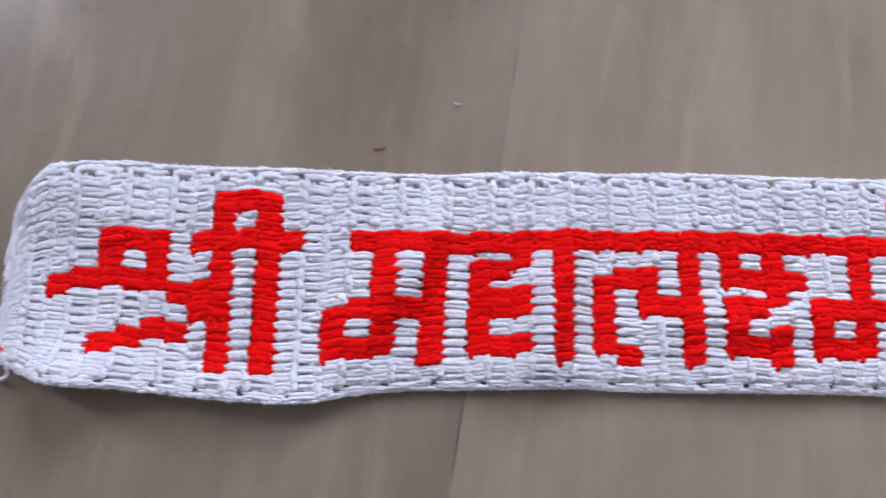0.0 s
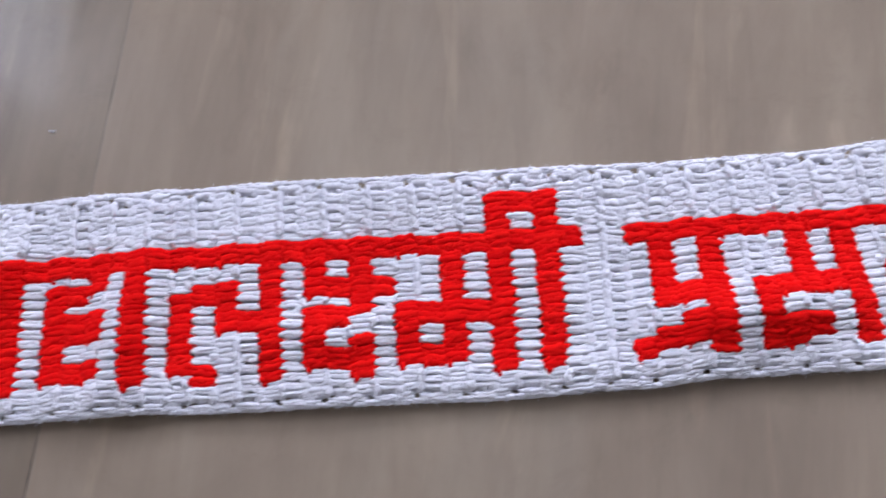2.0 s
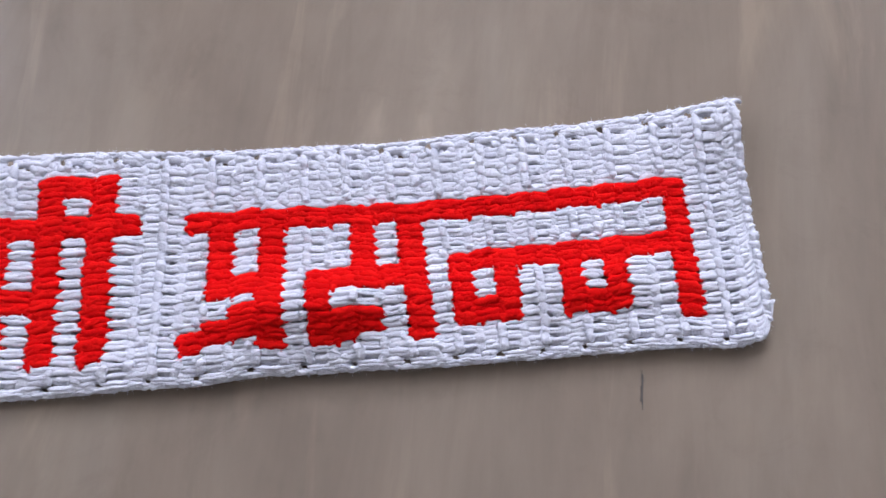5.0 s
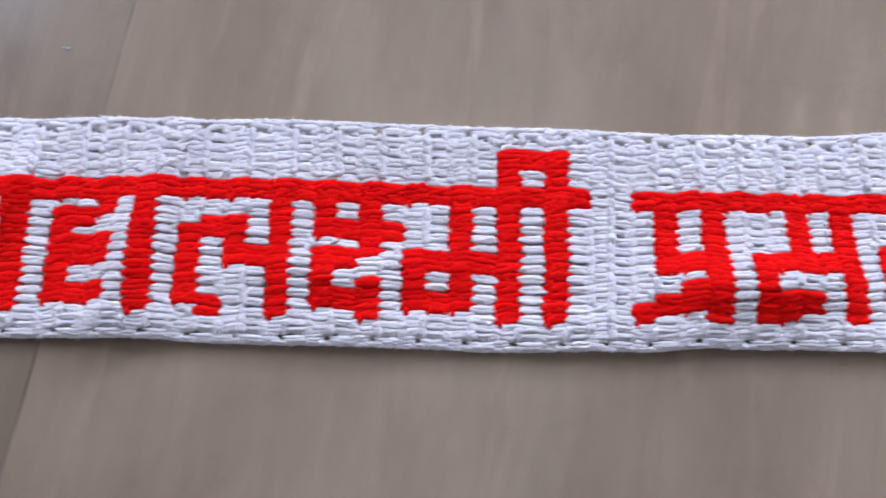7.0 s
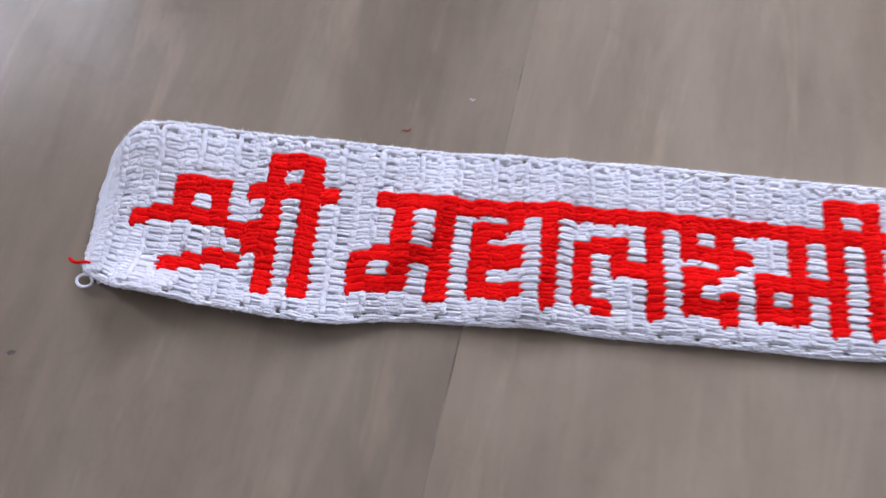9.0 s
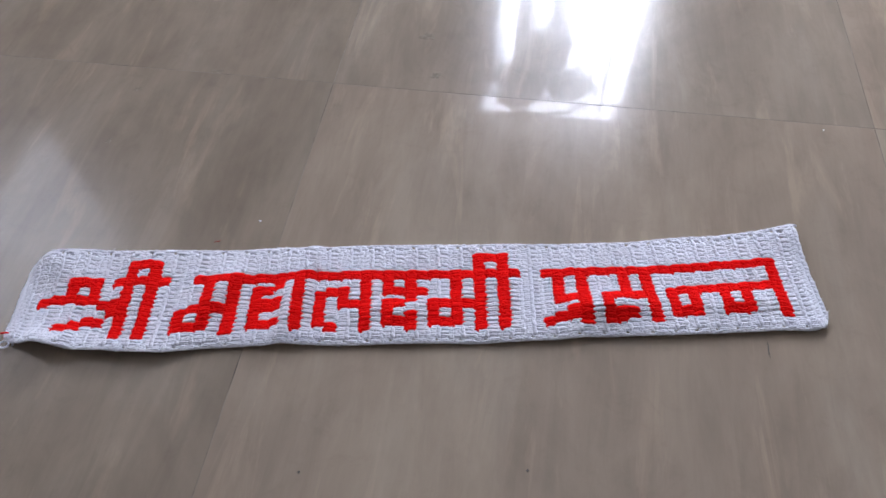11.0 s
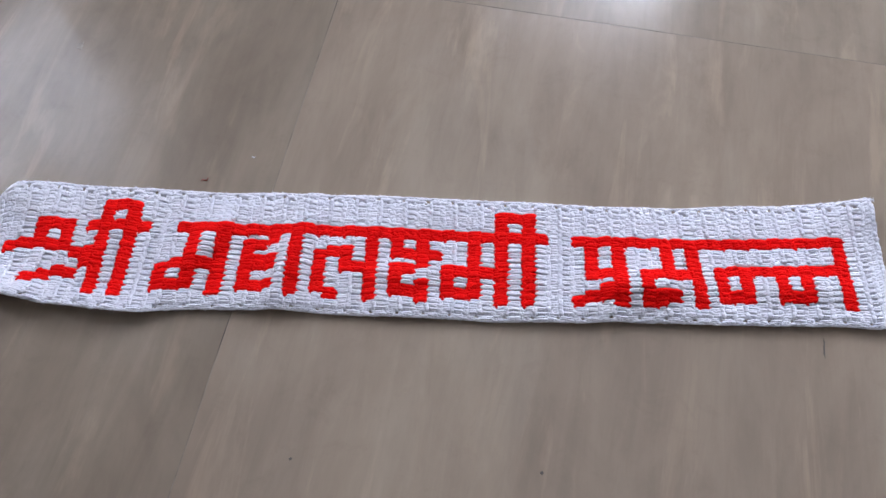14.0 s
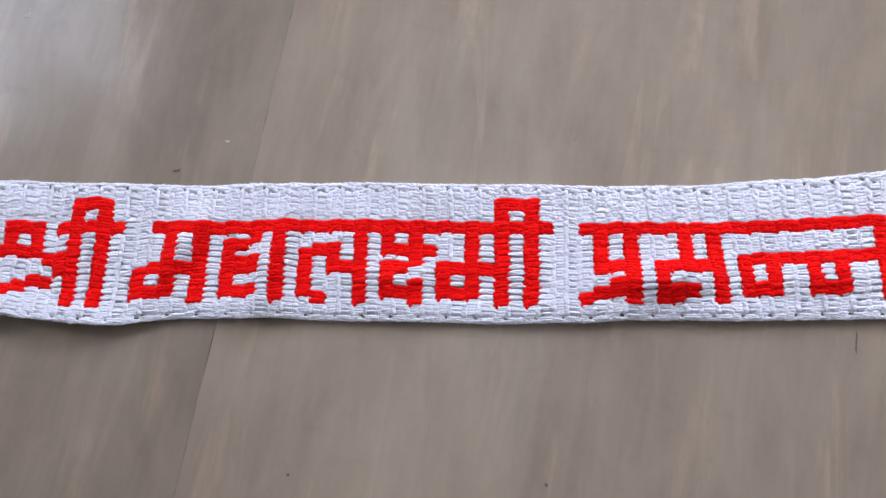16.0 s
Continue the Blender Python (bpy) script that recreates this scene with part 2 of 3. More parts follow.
glass = part("pane", boxed((XW - 0.035, PATCH_W[0], PATCH_W[2]), (XW - 0.030, PATCH_W[1], PATCH_W[3])), FROSTED, pane)
glass.visible_shadow = False


def window(name, axis, at, span, lintel, mullions, bars, rails, label):
    """A frame in the wall's opening with mullions and an iron grille in front of the sky."""
    a0, a1 = span
    z0, z1 = lintel
    win = tagged(new(name), label, "window", kind="structure")

    def piece(pname, p, q, lo, hi, d0, d1, mat):
        if axis == "y":
            return part(pname, boxed((p, at + d0, lo), (q, at + d1, hi), 0.003), mat, win)
        return part(pname, boxed((at - d1, p, lo), (at - d0, q, hi), 0.003), mat, win)
    w = 0.045
    piece("window_frame", a0, a0 + w, z0, z1, 0.06, 0.13, FRAME)
    piece("window_frame", a1 - w, a1, z0, z1, 0.06, 0.13, FRAME)
    piece("window_frame", a0 + w, a1 - w, z1 - w, z1, 0.06, 0.13, FRAME)
    piece("window_frame", a0 + w, a1 - w, z0, z0 + w, 0.06, 0.13, FRAME)
    piece("window_sill", a0 - 0.03, a1 + 0.03, z0 - 0.03, z0, -0.04, 0.05, WALL)
    for m, half in mullions:
        piece("mullion", m - half, m + half, z0 + w, z1 - w, 0.065, 0.125, FRAME)
    for p in np.arange(a0 + bars[0], a1, bars[1]):
        ends = [(p, at + 0.15, z) if axis == "y" else (at - 0.15, p, z) for z in (z0, z1)]
        part("grille_bar", rod(ends, 0.007, 6, (1, 0.2, 0)), IRON, win)
    for z in np.arange(z0 + rails[0], z1, rails[1]):
        ends = [(p, at + 0.155, z) if axis == "y" else (at - 0.155, p, z) for p in (a0, a1)]
        part("grille_rail", rod(ends, 0.0055, 6), IRON, win)
    return win


window("window_1", "y", YN, WIN_N[:2], WIN_N[2:], [(0.243, 0.040)], (0.066, 0.0885), (0.104, 0.140), "dark framed window with an iron grille and white sky behind")
window("window_2", "x", XW, WIN_W[:2], WIN_W[2:], [(0.575, 0.015)], (0.085, 0.086), (0.104, 0.140), "dark framed window with an iron grille and white sky behind")


def curtain():
    """A curtain in folds beside the corner, assumed for the dark area mirrored there."""
    bm = bmesh.new()
    rows = []
    for z in np.linspace(0.04, 2.85, 12):
        row = []
        for i in range(61):
            y = 1.62 + 0.56 * i / 60
            x = XW + 0.07 + 0.028 * math.sin(i * 0.95) * (1.1 - 0.25 * z / 2.85) + 0.006 * math.sin(i * 2.3 + z)
            row.append(bm.verts.new((x, y, z)))
        rows.append(row)
    for a, b in zip(rows, rows[1:]):
        for i in range(60):
            bm.faces.new((a[i], a[i + 1], b[i + 1], b[i])).smooth = True
    bmesh.ops.solidify(bm, geom=bm.faces[:], thickness=0.003)
    thing = tagged(new("curtain"), "brown cloth curtain hanging in folds, assumed for the dark mirrored corner", "curtain")
    part("cloth", bm, CLOTH, thing)
    part("curtain_rod", rod([(XW + 0.07, 1.60, 2.87), (XW + 0.07, 2.24, 2.87)], 0.012), IRON, thing)
    return thing


curtain()


def side_curtain():
    """A curtain drawn aside at the north window, its free edge pulled in towards the tie."""
    bm = bmesh.new()
    rows = []
    for z in np.linspace(0.30, 2.48, 40):
        edge = float(np.interp(z, (0.3, 1.47, 1.62, 1.86, 1.93, 2.07, 2.2, 2.48), (0.14, 0.118, 0.106, 0.125, 0.107, 0.043, 0.004, -0.05)))
        row = []
        for i in range(41):
            q = i / 40
            x = edge - (0.36 + edge) * (1 - q)
            row.append(bm.verts.new((x, YN - 0.05 + 0.018 * math.sin(i * 1.05) * (0.4 + 0.6 * (1 - q)), z)))
        rows.append(row)
    for a, b in zip(rows, rows[1:]):
        for i in range(40):
            bm.faces.new((a[i], a[i + 1], b[i + 1], b[i])).smooth = True
    bmesh.ops.solidify(bm, geom=bm.faces[:], thickness=0.002)
    thing = tagged(new("curtain"), "brown cloth curtain drawn aside at the barred window", "curtain")
    part("cloth", bm, CLOTH, thing)
    part("curtain_rod", rod([(-0.42, YN - 0.05, 2.50), (1.05, YN - 0.05, 2.50)], 0.010), IRON, thing)
    return thing


side_curtain()


def pedestal_fan(x, y, z, radius, off):
    """A round caged fan on a pole, with broad blades, its head off to one side of the pole."""
    fan = tagged(new("pedestal_fan"), "grey pedestal fan with a round wire guard before the window", "fan")
    fan.location = (x, y, 0)
    base = bmesh.new()
    bmesh.ops.create_cone(base, cap_ends=True, segments=40, radius1=0.20, radius2=0.17, depth=0.03, matrix=pose(0, 0.10, 0.015))
    bmesh.ops.create_cone(base, cap_ends=True, segments=32, radius1=0.05, radius2=0.026, depth=0.10, matrix=pose(0, 0.10, 0.08))
    part("base", base, FAN_GREY, fan)
    part("pole", rod([(0, 0.10, 0.10), (0, 0.10, z - 0.05)], 0.030, 16, (1, 0, 0)), FAN_GREY, fan)
    body = bmesh.new()
    bmesh.ops.create_uvsphere(body, u_segments=24, v_segments=16, radius=0.085, matrix=pose(off / 2, 0.09, z) @ Matrix.Diagonal((1, 1.25, 1, 1)))
    part("motor", body, FAN_GREY, fan)

    def circle(r, dy, thick, k=48):
        pts = [(off + r * math.cos(a), dy, z + r * math.sin(a)) for a in np.linspace(0, 2 * math.pi, k + 1)]
        return rod(pts, thick, 6, (0, 1, 0))
    part("guard_ring", circle(radius, 0.0, 0.009), FAN_GREY, fan)
    part("guard_ring", circle(radius * 0.42, -0.045, 0.002), FAN_GREY, fan)
    for i in range(24):
        a = 2 * math.pi * i / 24
        c, s = math.cos(a), math.sin(a)
        pts = [(off + 0.03 * c, -0.055, z + 0.03 * s), (off + radius * 0.6 * c, -0.045, z + radius * 0.6 * s), (off + radius * c, 0.0, z + radius * s)]
        part("guard_wire", rod(pts, 0.0011, 4, (-s, 0, c)), FAN_GREY, fan)
    hub = bmesh.new()
    bmesh.ops.create_cone(hub, cap_ends=True, segments=24, radius1=0.040, radius2=0.030, depth=0.05, matrix=pose(off, -0.01, z, 90))
    part("hub", hub, FAN_GREY, fan)
    for turn in (30, 140, 268):
        bm = bmesh.new()
        rows = []
        for i in range(13):
            q = i / 12
            r = radius * (0.12 + 0.80 * q)
            half = radius * 0.45 * math.sin(math.pi * min(1.0, 0.06 + 0.91 * q)) ** 0.5
            rows.append([bm.verts.new((off + r * math.cos(radians(turn)) - w * half * math.sin(radians(turn)), 0.02 * w,
                                       z + r * math.sin(radians(turn)) + w * half * math.cos(radians(turn)))) for w in np.linspace(-1, 1, 7)])
        for a, b in zip(rows, rows[1:]):
            for i in range(6):
                bm.faces.new((a[i], a[i + 1], b[i + 1], b[i])).smooth = True
        bmesh.ops.solidify(bm, geom=bm.faces[:], thickness=0.003)
        part("blade", bm, FAN_BLADE, fan)
    return fan


pedestal_fan(0.398, 1.60, 1.31, 0.262, -0.038)


# ---- the crocheted banner ----
# It lies at a slant on the floor: u runs along it, v across it, from its corner.
CORNER, SLANT = (-0.2743, -0.4837), radians(6.9)
ROWS = 23
# '#' is a red stitch. Each column is one row of crochet, each line one stitch of it.
CHART = [
    ".......................................................................",
    ".......................................................................",
    ".........###............................###............................",
    ".........###............................###............................",
    ".........#.#............................#.#............................",
    ".........#.#............................#.#............................",
    "....###.#####..#############################..######################...",
    "....###.#####..#############################..######################...",
    "....#.#..#.#....#.#...#.#.....#.#.#...#.#.#....#.#...#.#...........#...",
    "....#.#..#.#....#.#.###.#.....#.#.#...#.#.#....#.#...#.#...........#...",
    "...####..#.#....#.#.##..#..##.#.####..#.#.#....#.#...#.#...........#...",
    "..########.#....#.#.#...#.###.#.####..#.#.#....#.#...#.#...........#...",
    "..#....###.#....#.#.###.#.#.#.#...#...#.#.#....#.#...#.#.###########...",
    "........##.#...####.###.#.#.###.###.#####.#....###.#####.###########...",
    "........##.#..#####.###.#.#.###.##..#####.#....###.#####.#.#..#.#..#...",
    "......##.#.#..#.#.#.#...#.#...#.#...#.#.#.#......#.#...#.#.#..#.#..#...",
    ".....###.#.#..#.#.#.#...#.#...#.#.#.#.#.#.#.....##.#...#.#.#..#.#..#...",
    "....##...#.#..###.#.###.#.#...#.###.###.#.#....###.###.#.###..###..#...",
    "....#....#.#..###.#.###.#.##..#.###.###.#.#...####.###.#.###..###..#...",
    ".........#.#......#.....#..#..#...#.....#.#...#..#.##..#...........#...",
    ".......................................................................",
    ".......................................................................",
    ".......................................................................",
]
FIRST, LAST = -2, len(CHART[0]) - 2
TOP = ((-0.008, -0.004, 0.002, 0.009, 0.028, 0.048, 0.1, 0.15, 0.2, 0.25, 0.3, 0.36, 0.41, 0.5, 0.585, 0.645, 0.71, 0.75, 0.8, 0.85, 0.9, 0.947),
       (0.0677, 0.0917, 0.1057, 0.1165, 0.1242, 0.1272, 0.1272, 0.1287, 0.1289, 0.1292, 0.1332, 0.1349, 0.1379, 0.1387, 0.1417, 0.1419, 0.1447, 0.1462, 0.1517, 0.1567, 0.1627, 0.1687))
BOTTOM = ((-0.004, 0.02, 0.06, 0.1, 0.12, 0.15, 0.17, 0.185, 0.203, 0.23, 0.265, 0.31, 0.34, 0.37, 0.42, 0.475, 0.51, 0.54, 0.585, 0.61, 0.64, 0.672, 0.69, 0.72, 0.745, 0.8, 0.85, 0.9, 0.94, 0.95, 0.9545),
          (0.0023, -0.0057, -0.0092, -0.0117, -0.0129, -0.0139, -0.0137, -0.0122, -0.0085, -0.0049, -0.0025, 0.0002, 0.0018, 0.0011, 0.0025, 0.0044, 0.0051, 0.0053, 0.0078, 0.0098, 0.0109, 0.0153, 0.0153, 0.0171, 0.0179, 0.0205, 0.0238, 0.0268, 0.0285, 0.0335, 0.044))
COLUMNS = ((-2, 0, 3, 6, 8, 10, 13, 16, 18, 21, 24, 27, 30, 33, 36, 39, 42, 44, 46, 48, 50, 52, 54, 56, 58, 60, 63, 65, 67, 69),
           (-0.005, 0.0172, 0.0614, 0.1028, 0.1285, 0.1568, 0.2002, 0.2462, 0.2756, 0.3141, 0.3526, 0.3939, 0.4341, 0.4754, 0.5164, 0.5595, 0.6017, 0.627, 0.6544, 0.6833, 0.7085, 0.7348, 0.7627, 0.7878, 0.8132, 0.8373, 0.8756, 0.9036, 0.9295, 0.953))
LEAN = ((-0.01, 0.116, 0.246, 0.38, 0.53, 0.654, 0.749, 0.837, 0.90, 0.955), (0.0, -0.046, 0.021, -0.05, -0.036, -0.005, -0.12, -0.067, -0.05, -0.075))
# folds and lifted edges: u, v, turn in degrees, spread along and across the fold, height
FOLDS = ((0.120, -0.016, 0, 0.045, 0.020, 0.010), (0.172, -0.022, 0, 0.026, 0.020, 0.006), (0.236, 0.066, 60, 0.050, 0.014, 0.0080), (0.325, 0.046, 84, 0.050, 0.013, 0.0115),
         (0.345, 0.105, 88, 0.050, 0.009, 0.0055), (0.042, -0.010, 0, 0.026, 0.020, 0.021), (0.700, 0.052, 4, 0.062, 0.019, 0.0120),
         (0.945, 0.165, 0, 0.030, 0.030, 0.008), (0.010, 0.115, 0, 0.040, 0.035, 0.010), (0.500, 0.130, 0, 0.050, 0.020, 0.002),
         (0.550, 0.019, 2, 0.450, 0.011, 0.0020), (0.450, 0.045, 6, 0.070, 0.015, 0.0055), (0.860, 0.060, 4, 0.060, 0.016, 0.0050), (0.600, -0.004, 2, 0.360, 0.007, 0.0008),
         (0.120, 0.045, 80, 0.040, 0.016, 0.0040), (0.580, 0.060, 85, 0.050, 0.014, 0.0035))


def easy(x, knots):
    """A smooth curve through knots."""
    xs, ys = (np.array(k, float) for k in knots)
    m = np.gradient(ys, xs)
    i = np.clip(np.searchsorted(xs, x) - 1, 0, len(xs) - 2)
    h = xs[i + 1] - xs[i]
    s = np.clip((x - xs[i]) / h, -0.6, 1.6)
    inside = np.clip(s, 0, 1)
    out = (s - inside) * h * np.where(s < 0, m[i], m[i + 1])
    s = inside
    return ((1 + 2 * s) * (1 - s) ** 2 * ys[i] + s * (1 - s) ** 2 * h * m[i]
            + s * s * (3 - 2 * s) * ys[i + 1] + s * s * (s - 1) * h * m[i + 1] + out)


def lay(c, r, h):
    """Column, row and height over the back of the cloth, laid out on the floor."""
    c, r, h = (np.asarray(q, float) for q in (c, r, h))
    u = easy(c, COLUMNS)
    top, low = easy(u, TOP), easy(u, BOTTOM)
    tight = 0.35 * np.clip((u - 0.62) / 0.2, 0, 1)
    sag = 0.8 * np.clip((0.135 - u) / 0.03, 0, 1) + 0.4 * np.exp(-((u - 0.285) / 0.035) ** 2)
    slack = np.interp(r, (0, 2, 12, 20, 23), (0, 0.35, 0.28, 0.55, 0))
    v = top - (top - low) * (r + slack + tight * np.sin(2 * np.pi * r / ROWS) + sag * np.sin(np.pi * np.clip(r / ROWS, 0, 1))) / ROWS
    u = u + np.interp(u, *LEAN) * (v - 0.07)
    z = 0.0016 + h + 0.0008 * (1 + np.sin(u * 41 + 1.0) * np.cos(v * 37))
    for fu, fv, turn, far, near, high in FOLDS:
        ca, sa = math.cos(radians(turn)), math.sin(radians(turn))
        along, across = (u - fu) * ca + (v - fv) * sa, (v - fv) * ca - (u - fu) * sa
        z = z + high * np.exp(-(along / far) ** 2 - (across / near) ** 2)
    x = CORNER[0] + u * math.cos(SLANT) - v * math.sin(SLANT)
    y = CORNER[1] + u * math.sin(SLANT) + v * math.cos(SLANT)
    return np.stack([x, y, z], -1)


# the strands of one stitch: column, row, height in millimetres
STRANDS = {
    "core": ((-0.02, 0.50, 1.0), (0.18, 0.50, 1.3), (0.40, 0.50, 1.5), (0.60, 0.50, 1.5), (0.82, 0.50, 1.3), (1.02, 0.50, 1.0)),
    "fill": ((-0.30, 1.00, 2.2), (-0.10, 1.00, 2.5), (0.16, 1.00, 1.2), (0.46, 1.00, -0.7), (0.74, 1.00, 1.0), (0.95, 1.00, 2.2)),
    "knot": ((0.08, 0.78, 2.2), (0.24, 0.70, 3.2), (0.42, 0.56, 3.7), (0.60, 0.44, 3.7), (0.78, 0.30, 3.2), (0.94, 0.22, 2.2)),
    "spine": ((0.96, 1.34, 2.2), (0.97, 1.00, 3.1), (0.99, 0.64, 3.6), (1.01, 0.36, 3.6), (1.03, 0.02, 3.1), (1.04, -0.30, 2.2)),
    "ridge": ((0.98, -0.36, 3.2), (0.98, -0.04, 4.0), (0.99, 0.28, 4.4), (1.01, 0.60, 4.4), (1.02, 0.92, 4.0), (1.00, 1.24, 3.2)),
}
# the two legs of a stitch: how far they lie from its middle, from one end to the other
ALONG = (-0.12, 0.06, 0.27, 0.50, 0.73, 0.94, 1.12)
RISE = (2.4, 3.1, 3.6, 3.8, 3.5, 3.0, 2.4)
THICK = {"core": 1.8, "fill": 1.42, "leg": 1.38, "knot": 1.3, "spine": 1.5, "ridge": 1.5}
# the two sides of the work: which strands show on it. The front's posts stand apart, the back's lie close.
SHOWN = {0: ("core", "fill", "low", "high", "ridge"), 1: ("core", "fill", "low", "high", "spine")}
chance = np.random.default_rng(4)


def bend(points, k):
    """A smooth run of k points through a strand's few."""
    p = np.array(points, float)
    return np.stack([easy(np.linspace(0, len(p) - 1, k), (np.arange(len(p)), p[:, i])) for i in range(3)], 1)


def fibres(paths, radii, per, long=0.0030, wide=0.00010):
    """Short loose fibres that stand out of the strands."""
    n, k, _ = paths.shape
    which = np.repeat(np.arange(n), per)
    at = chance.integers(1, k - 1, len(which))
    way = chance.normal(0, 1, (len(which), 3))
    way[:, 2] = np.abs(way[:, 2]) * 0.8 + 0.1
    way /= np.linalg.norm(way, axis=1, keepdims=True)
    root = paths[which, at] + way * radii[which, at][:, None] * 0.9
    size = long * chance.uniform(0.4, 1.0, len(which))[:, None]
    side = np.cross(way, chance.normal(0, 1, (len(which), 3)))
    side *= wide / (np.linalg.norm(side, axis=1, keepdims=True) + 1e-9)
    lie = way.copy()
    lie[:, 2] *= -0.4
    mid = root + way * size * 0.5
    tip = mid + (way * 0.2 + lie * 0.8) * size * 0.6
    verts = np.stack([root - side, root + side, mid + side, mid - side, tip], 1).reshape(-1, 3)
    faces = []
    for i in range(len(which)):
        b = 5 * i
        faces += [(b, b + 1, b + 2, b + 3), (b + 3, b + 2, b + 4)]
    return verts, faces


def joined(*pieces):
    verts, faces, n = [], [], 0
    for v, f in pieces:
        verts.append(v)
        faces += [tuple(i + n for i in q) for q in f]
        n += len(v)
    return np.concatenate(verts), faces


def leg(side, front, tip_left, tip_right, red):
    """One leg of a stitch, side -1 or 1. It closes to a tip where the next column has the other colour."""
    if not red and (tip_left or tip_right):
        away = ((0.01, 0.10, 0.15) if tip_left else (0.20, 0.18, 0.16)) + (0.16,) + ((0.17, 0.13, 0.02) if tip_right else (0.18, 0.22, 0.20))
    elif front and not red:
        away = (0.21, 0.18, 0.14, 0.14, 0.17, 0.22, 0.22)
    else:
        away = ((0.02, 0.13, 0.21) if tip_left else (0.23, 0.26, 0.23)) + (0.20,) + ((0.21, 0.13, 0.02) if tip_right else (0.23, 0.26, 0.23))
    at = list(ALONG)
    at[0] -= 0.10 if tip_left else 0.0
    at[-1] += 0.08 if tip_right else 0.0
    rise = list(RISE)
    rise[0] -= 0.4 if tip_left else 0.0
    rise[-1] -= 0.4 if tip_right else 0.0
    return [(c, 0.5 + side * d, h) for c, d, h in zip(at, away, rise)]


def stitches(cells, red, cells_red, fuzz=15, k=12):
    """Vertices and faces of the yarn of many stitches, each (column, row)."""
    paths, radii, flats = [], [], []
    swell = np.interp(np.linspace(0, 1, k), (0, 0.12, 0.35, 0.65, 0.88, 1), (0.50, 0.80, 1.06, 1.06, 0.82, 0.50))
    lump = np.interp(np.linspace(0, 1, k), (0, 0.12, 0.35, 0.65, 0.88, 1), (0.75, 1.20, 0.90, 0.85, 1.05, 0.70))
    for c, r in cells:
        front = c % 2
        rim = r <= 0 or r >= ROWS - 1
        puff = chance.normal(1.0, 0.07)
        shift = chance.normal(0, 0.022, 2)
        tilt = chance.normal(0.0, 0.06) + (0.14 if front else -0.14) * (2.0 if red else 0.8)
        gape = chance.normal(1.0, 0.08)
        tips = [cells_red.get((c + d, r), red) != red for d in (-1, 1)]
        # in the lower half of the cloth the slits open wider and deeper
        slit = np.interp(r, (4, 11), (0.0, 1.0)) * (1.0 if front else 0.6)
        for name in SHOWN[front] if not red else ("core", "fill", "low", "high", "knot"):
            if rim and (r or name != "fill") and name in ("fill", "ridge", "spine", "knot"):
                continue
            # the rows of holes along both long edges
            if front and r == ROWS - 2 and name in ("low", "fill"):
                continue
            legs = name in ("low", "high")
            p = bend(leg(1 if name == "low" else -1, front, *tips, red) if legs else STRANDS[name], k)
            if legs:
                p[:, 1] = 0.5 + (p[:, 1] - 0.5) * gape - (0.18 if front and r == 0 and name == "low" else 0.0)
            if name in ("ridge", "spine"):
                # at a change of colour the ridge stands behind the teeth
                if tips[1]:
                    p[:, 0] -= 0.24
                    p[:, 2] -= 0.2
                over, under = (any(cells_red.get((c + d, r + step), False) for d in (0, 1)) for step in (-1, 1))
                lo, hi = 0.40 if over else -9, 0.55 if under else 9
                a, b = p[:, 1].min(), p[:, 1].max()
                p[:, 1] = max(a, lo) + (p[:, 1] - a) * (min(b, hi) - max(a, lo)) / (b - a)
            p[:, :2] += shift + chance.normal(0, 0.025, 2)
            p[:, 1] += (0 if name in ("ridge", "spine") else tilt) * (p[:, 0] - 0.5)
            p[:, 2] *= chance.normal(1.0, 0.06)
            wander = chance.normal(0, 1, (2, k + 2))
            wander = (wander[:, :-2] + 2 * wander[:, 1:-1] + wander[:, 2:]) / 4
            p[:, 1] += 0.035 * wander[0]
            p[:, 2] += 0.22 * wander[1]
            # the rows worked on the wrong side lie deeper and closer
            if not front and not red and name != "ridge":
                p[:, 2] *= 0.80 if not any(tips) else 0.95
            if name == "fill":
                # the wool between two rows stays within its own colour
                if red or tips[0] or any(cells_red.get((c - d, r + 1), red) != red for d in (0, 1)):
                    p[:, 0] = 0.5 + (p[:, 0] - 0.33) * 0.62
                    p[:, 2] -= 0.8
                if front and r == 0:
                    p[:, 0] = (p[:, 0] - 0.33) * 0.6
                p[:, 2] += 1.6 if red else (chance.uniform(-0.4, 0.7) if front else chance.uniform(0.3, 1.4)) + 0.7 - 2.0 * slit
            if rim and not front and c < LAST - 2:
                p[:, 0] = 0.20 + (p[:, 0] - 0.5) * 0.72
            if red:
                p[:, 0] = 0.5 + (p[:, 0] - 0.5) * 1.02
                p[:, 2] += 0.10
            # neighbouring rows of crochet lie part of a stitch apart
            p[:, 1] += (0.07 if red else 0.10) * (1 if front else -1)
            paths.append(lay(c + p[:, 0], r + p[:, 1], p[:, 2] * 0.001))
            flat = {"spine": 2.0, "ridge": 1.6, "fill": 1.5}.get(name, 1.4)
            fat = THICK["leg" if legs else name]
            if red:
                fat *= 1.15
            elif legs:
                fat *= 1.02 if any(tips) else (0.98 if front else 1.14) * (1 - 0.17 * slit)
                flat = 1.12 if any(tips) else flat - 0.28 * slit
            elif name in ("ridge", "spine") and tips[1]:
                flat = 1.3
            flats.append(np.full(k, flat))
            radii.append((lump if name == "fill" else swell) * fat * 0.001 * puff * (1 + chance.normal(0, 0.07, k)))
    paths, radii = np.array(paths), np.array(radii)
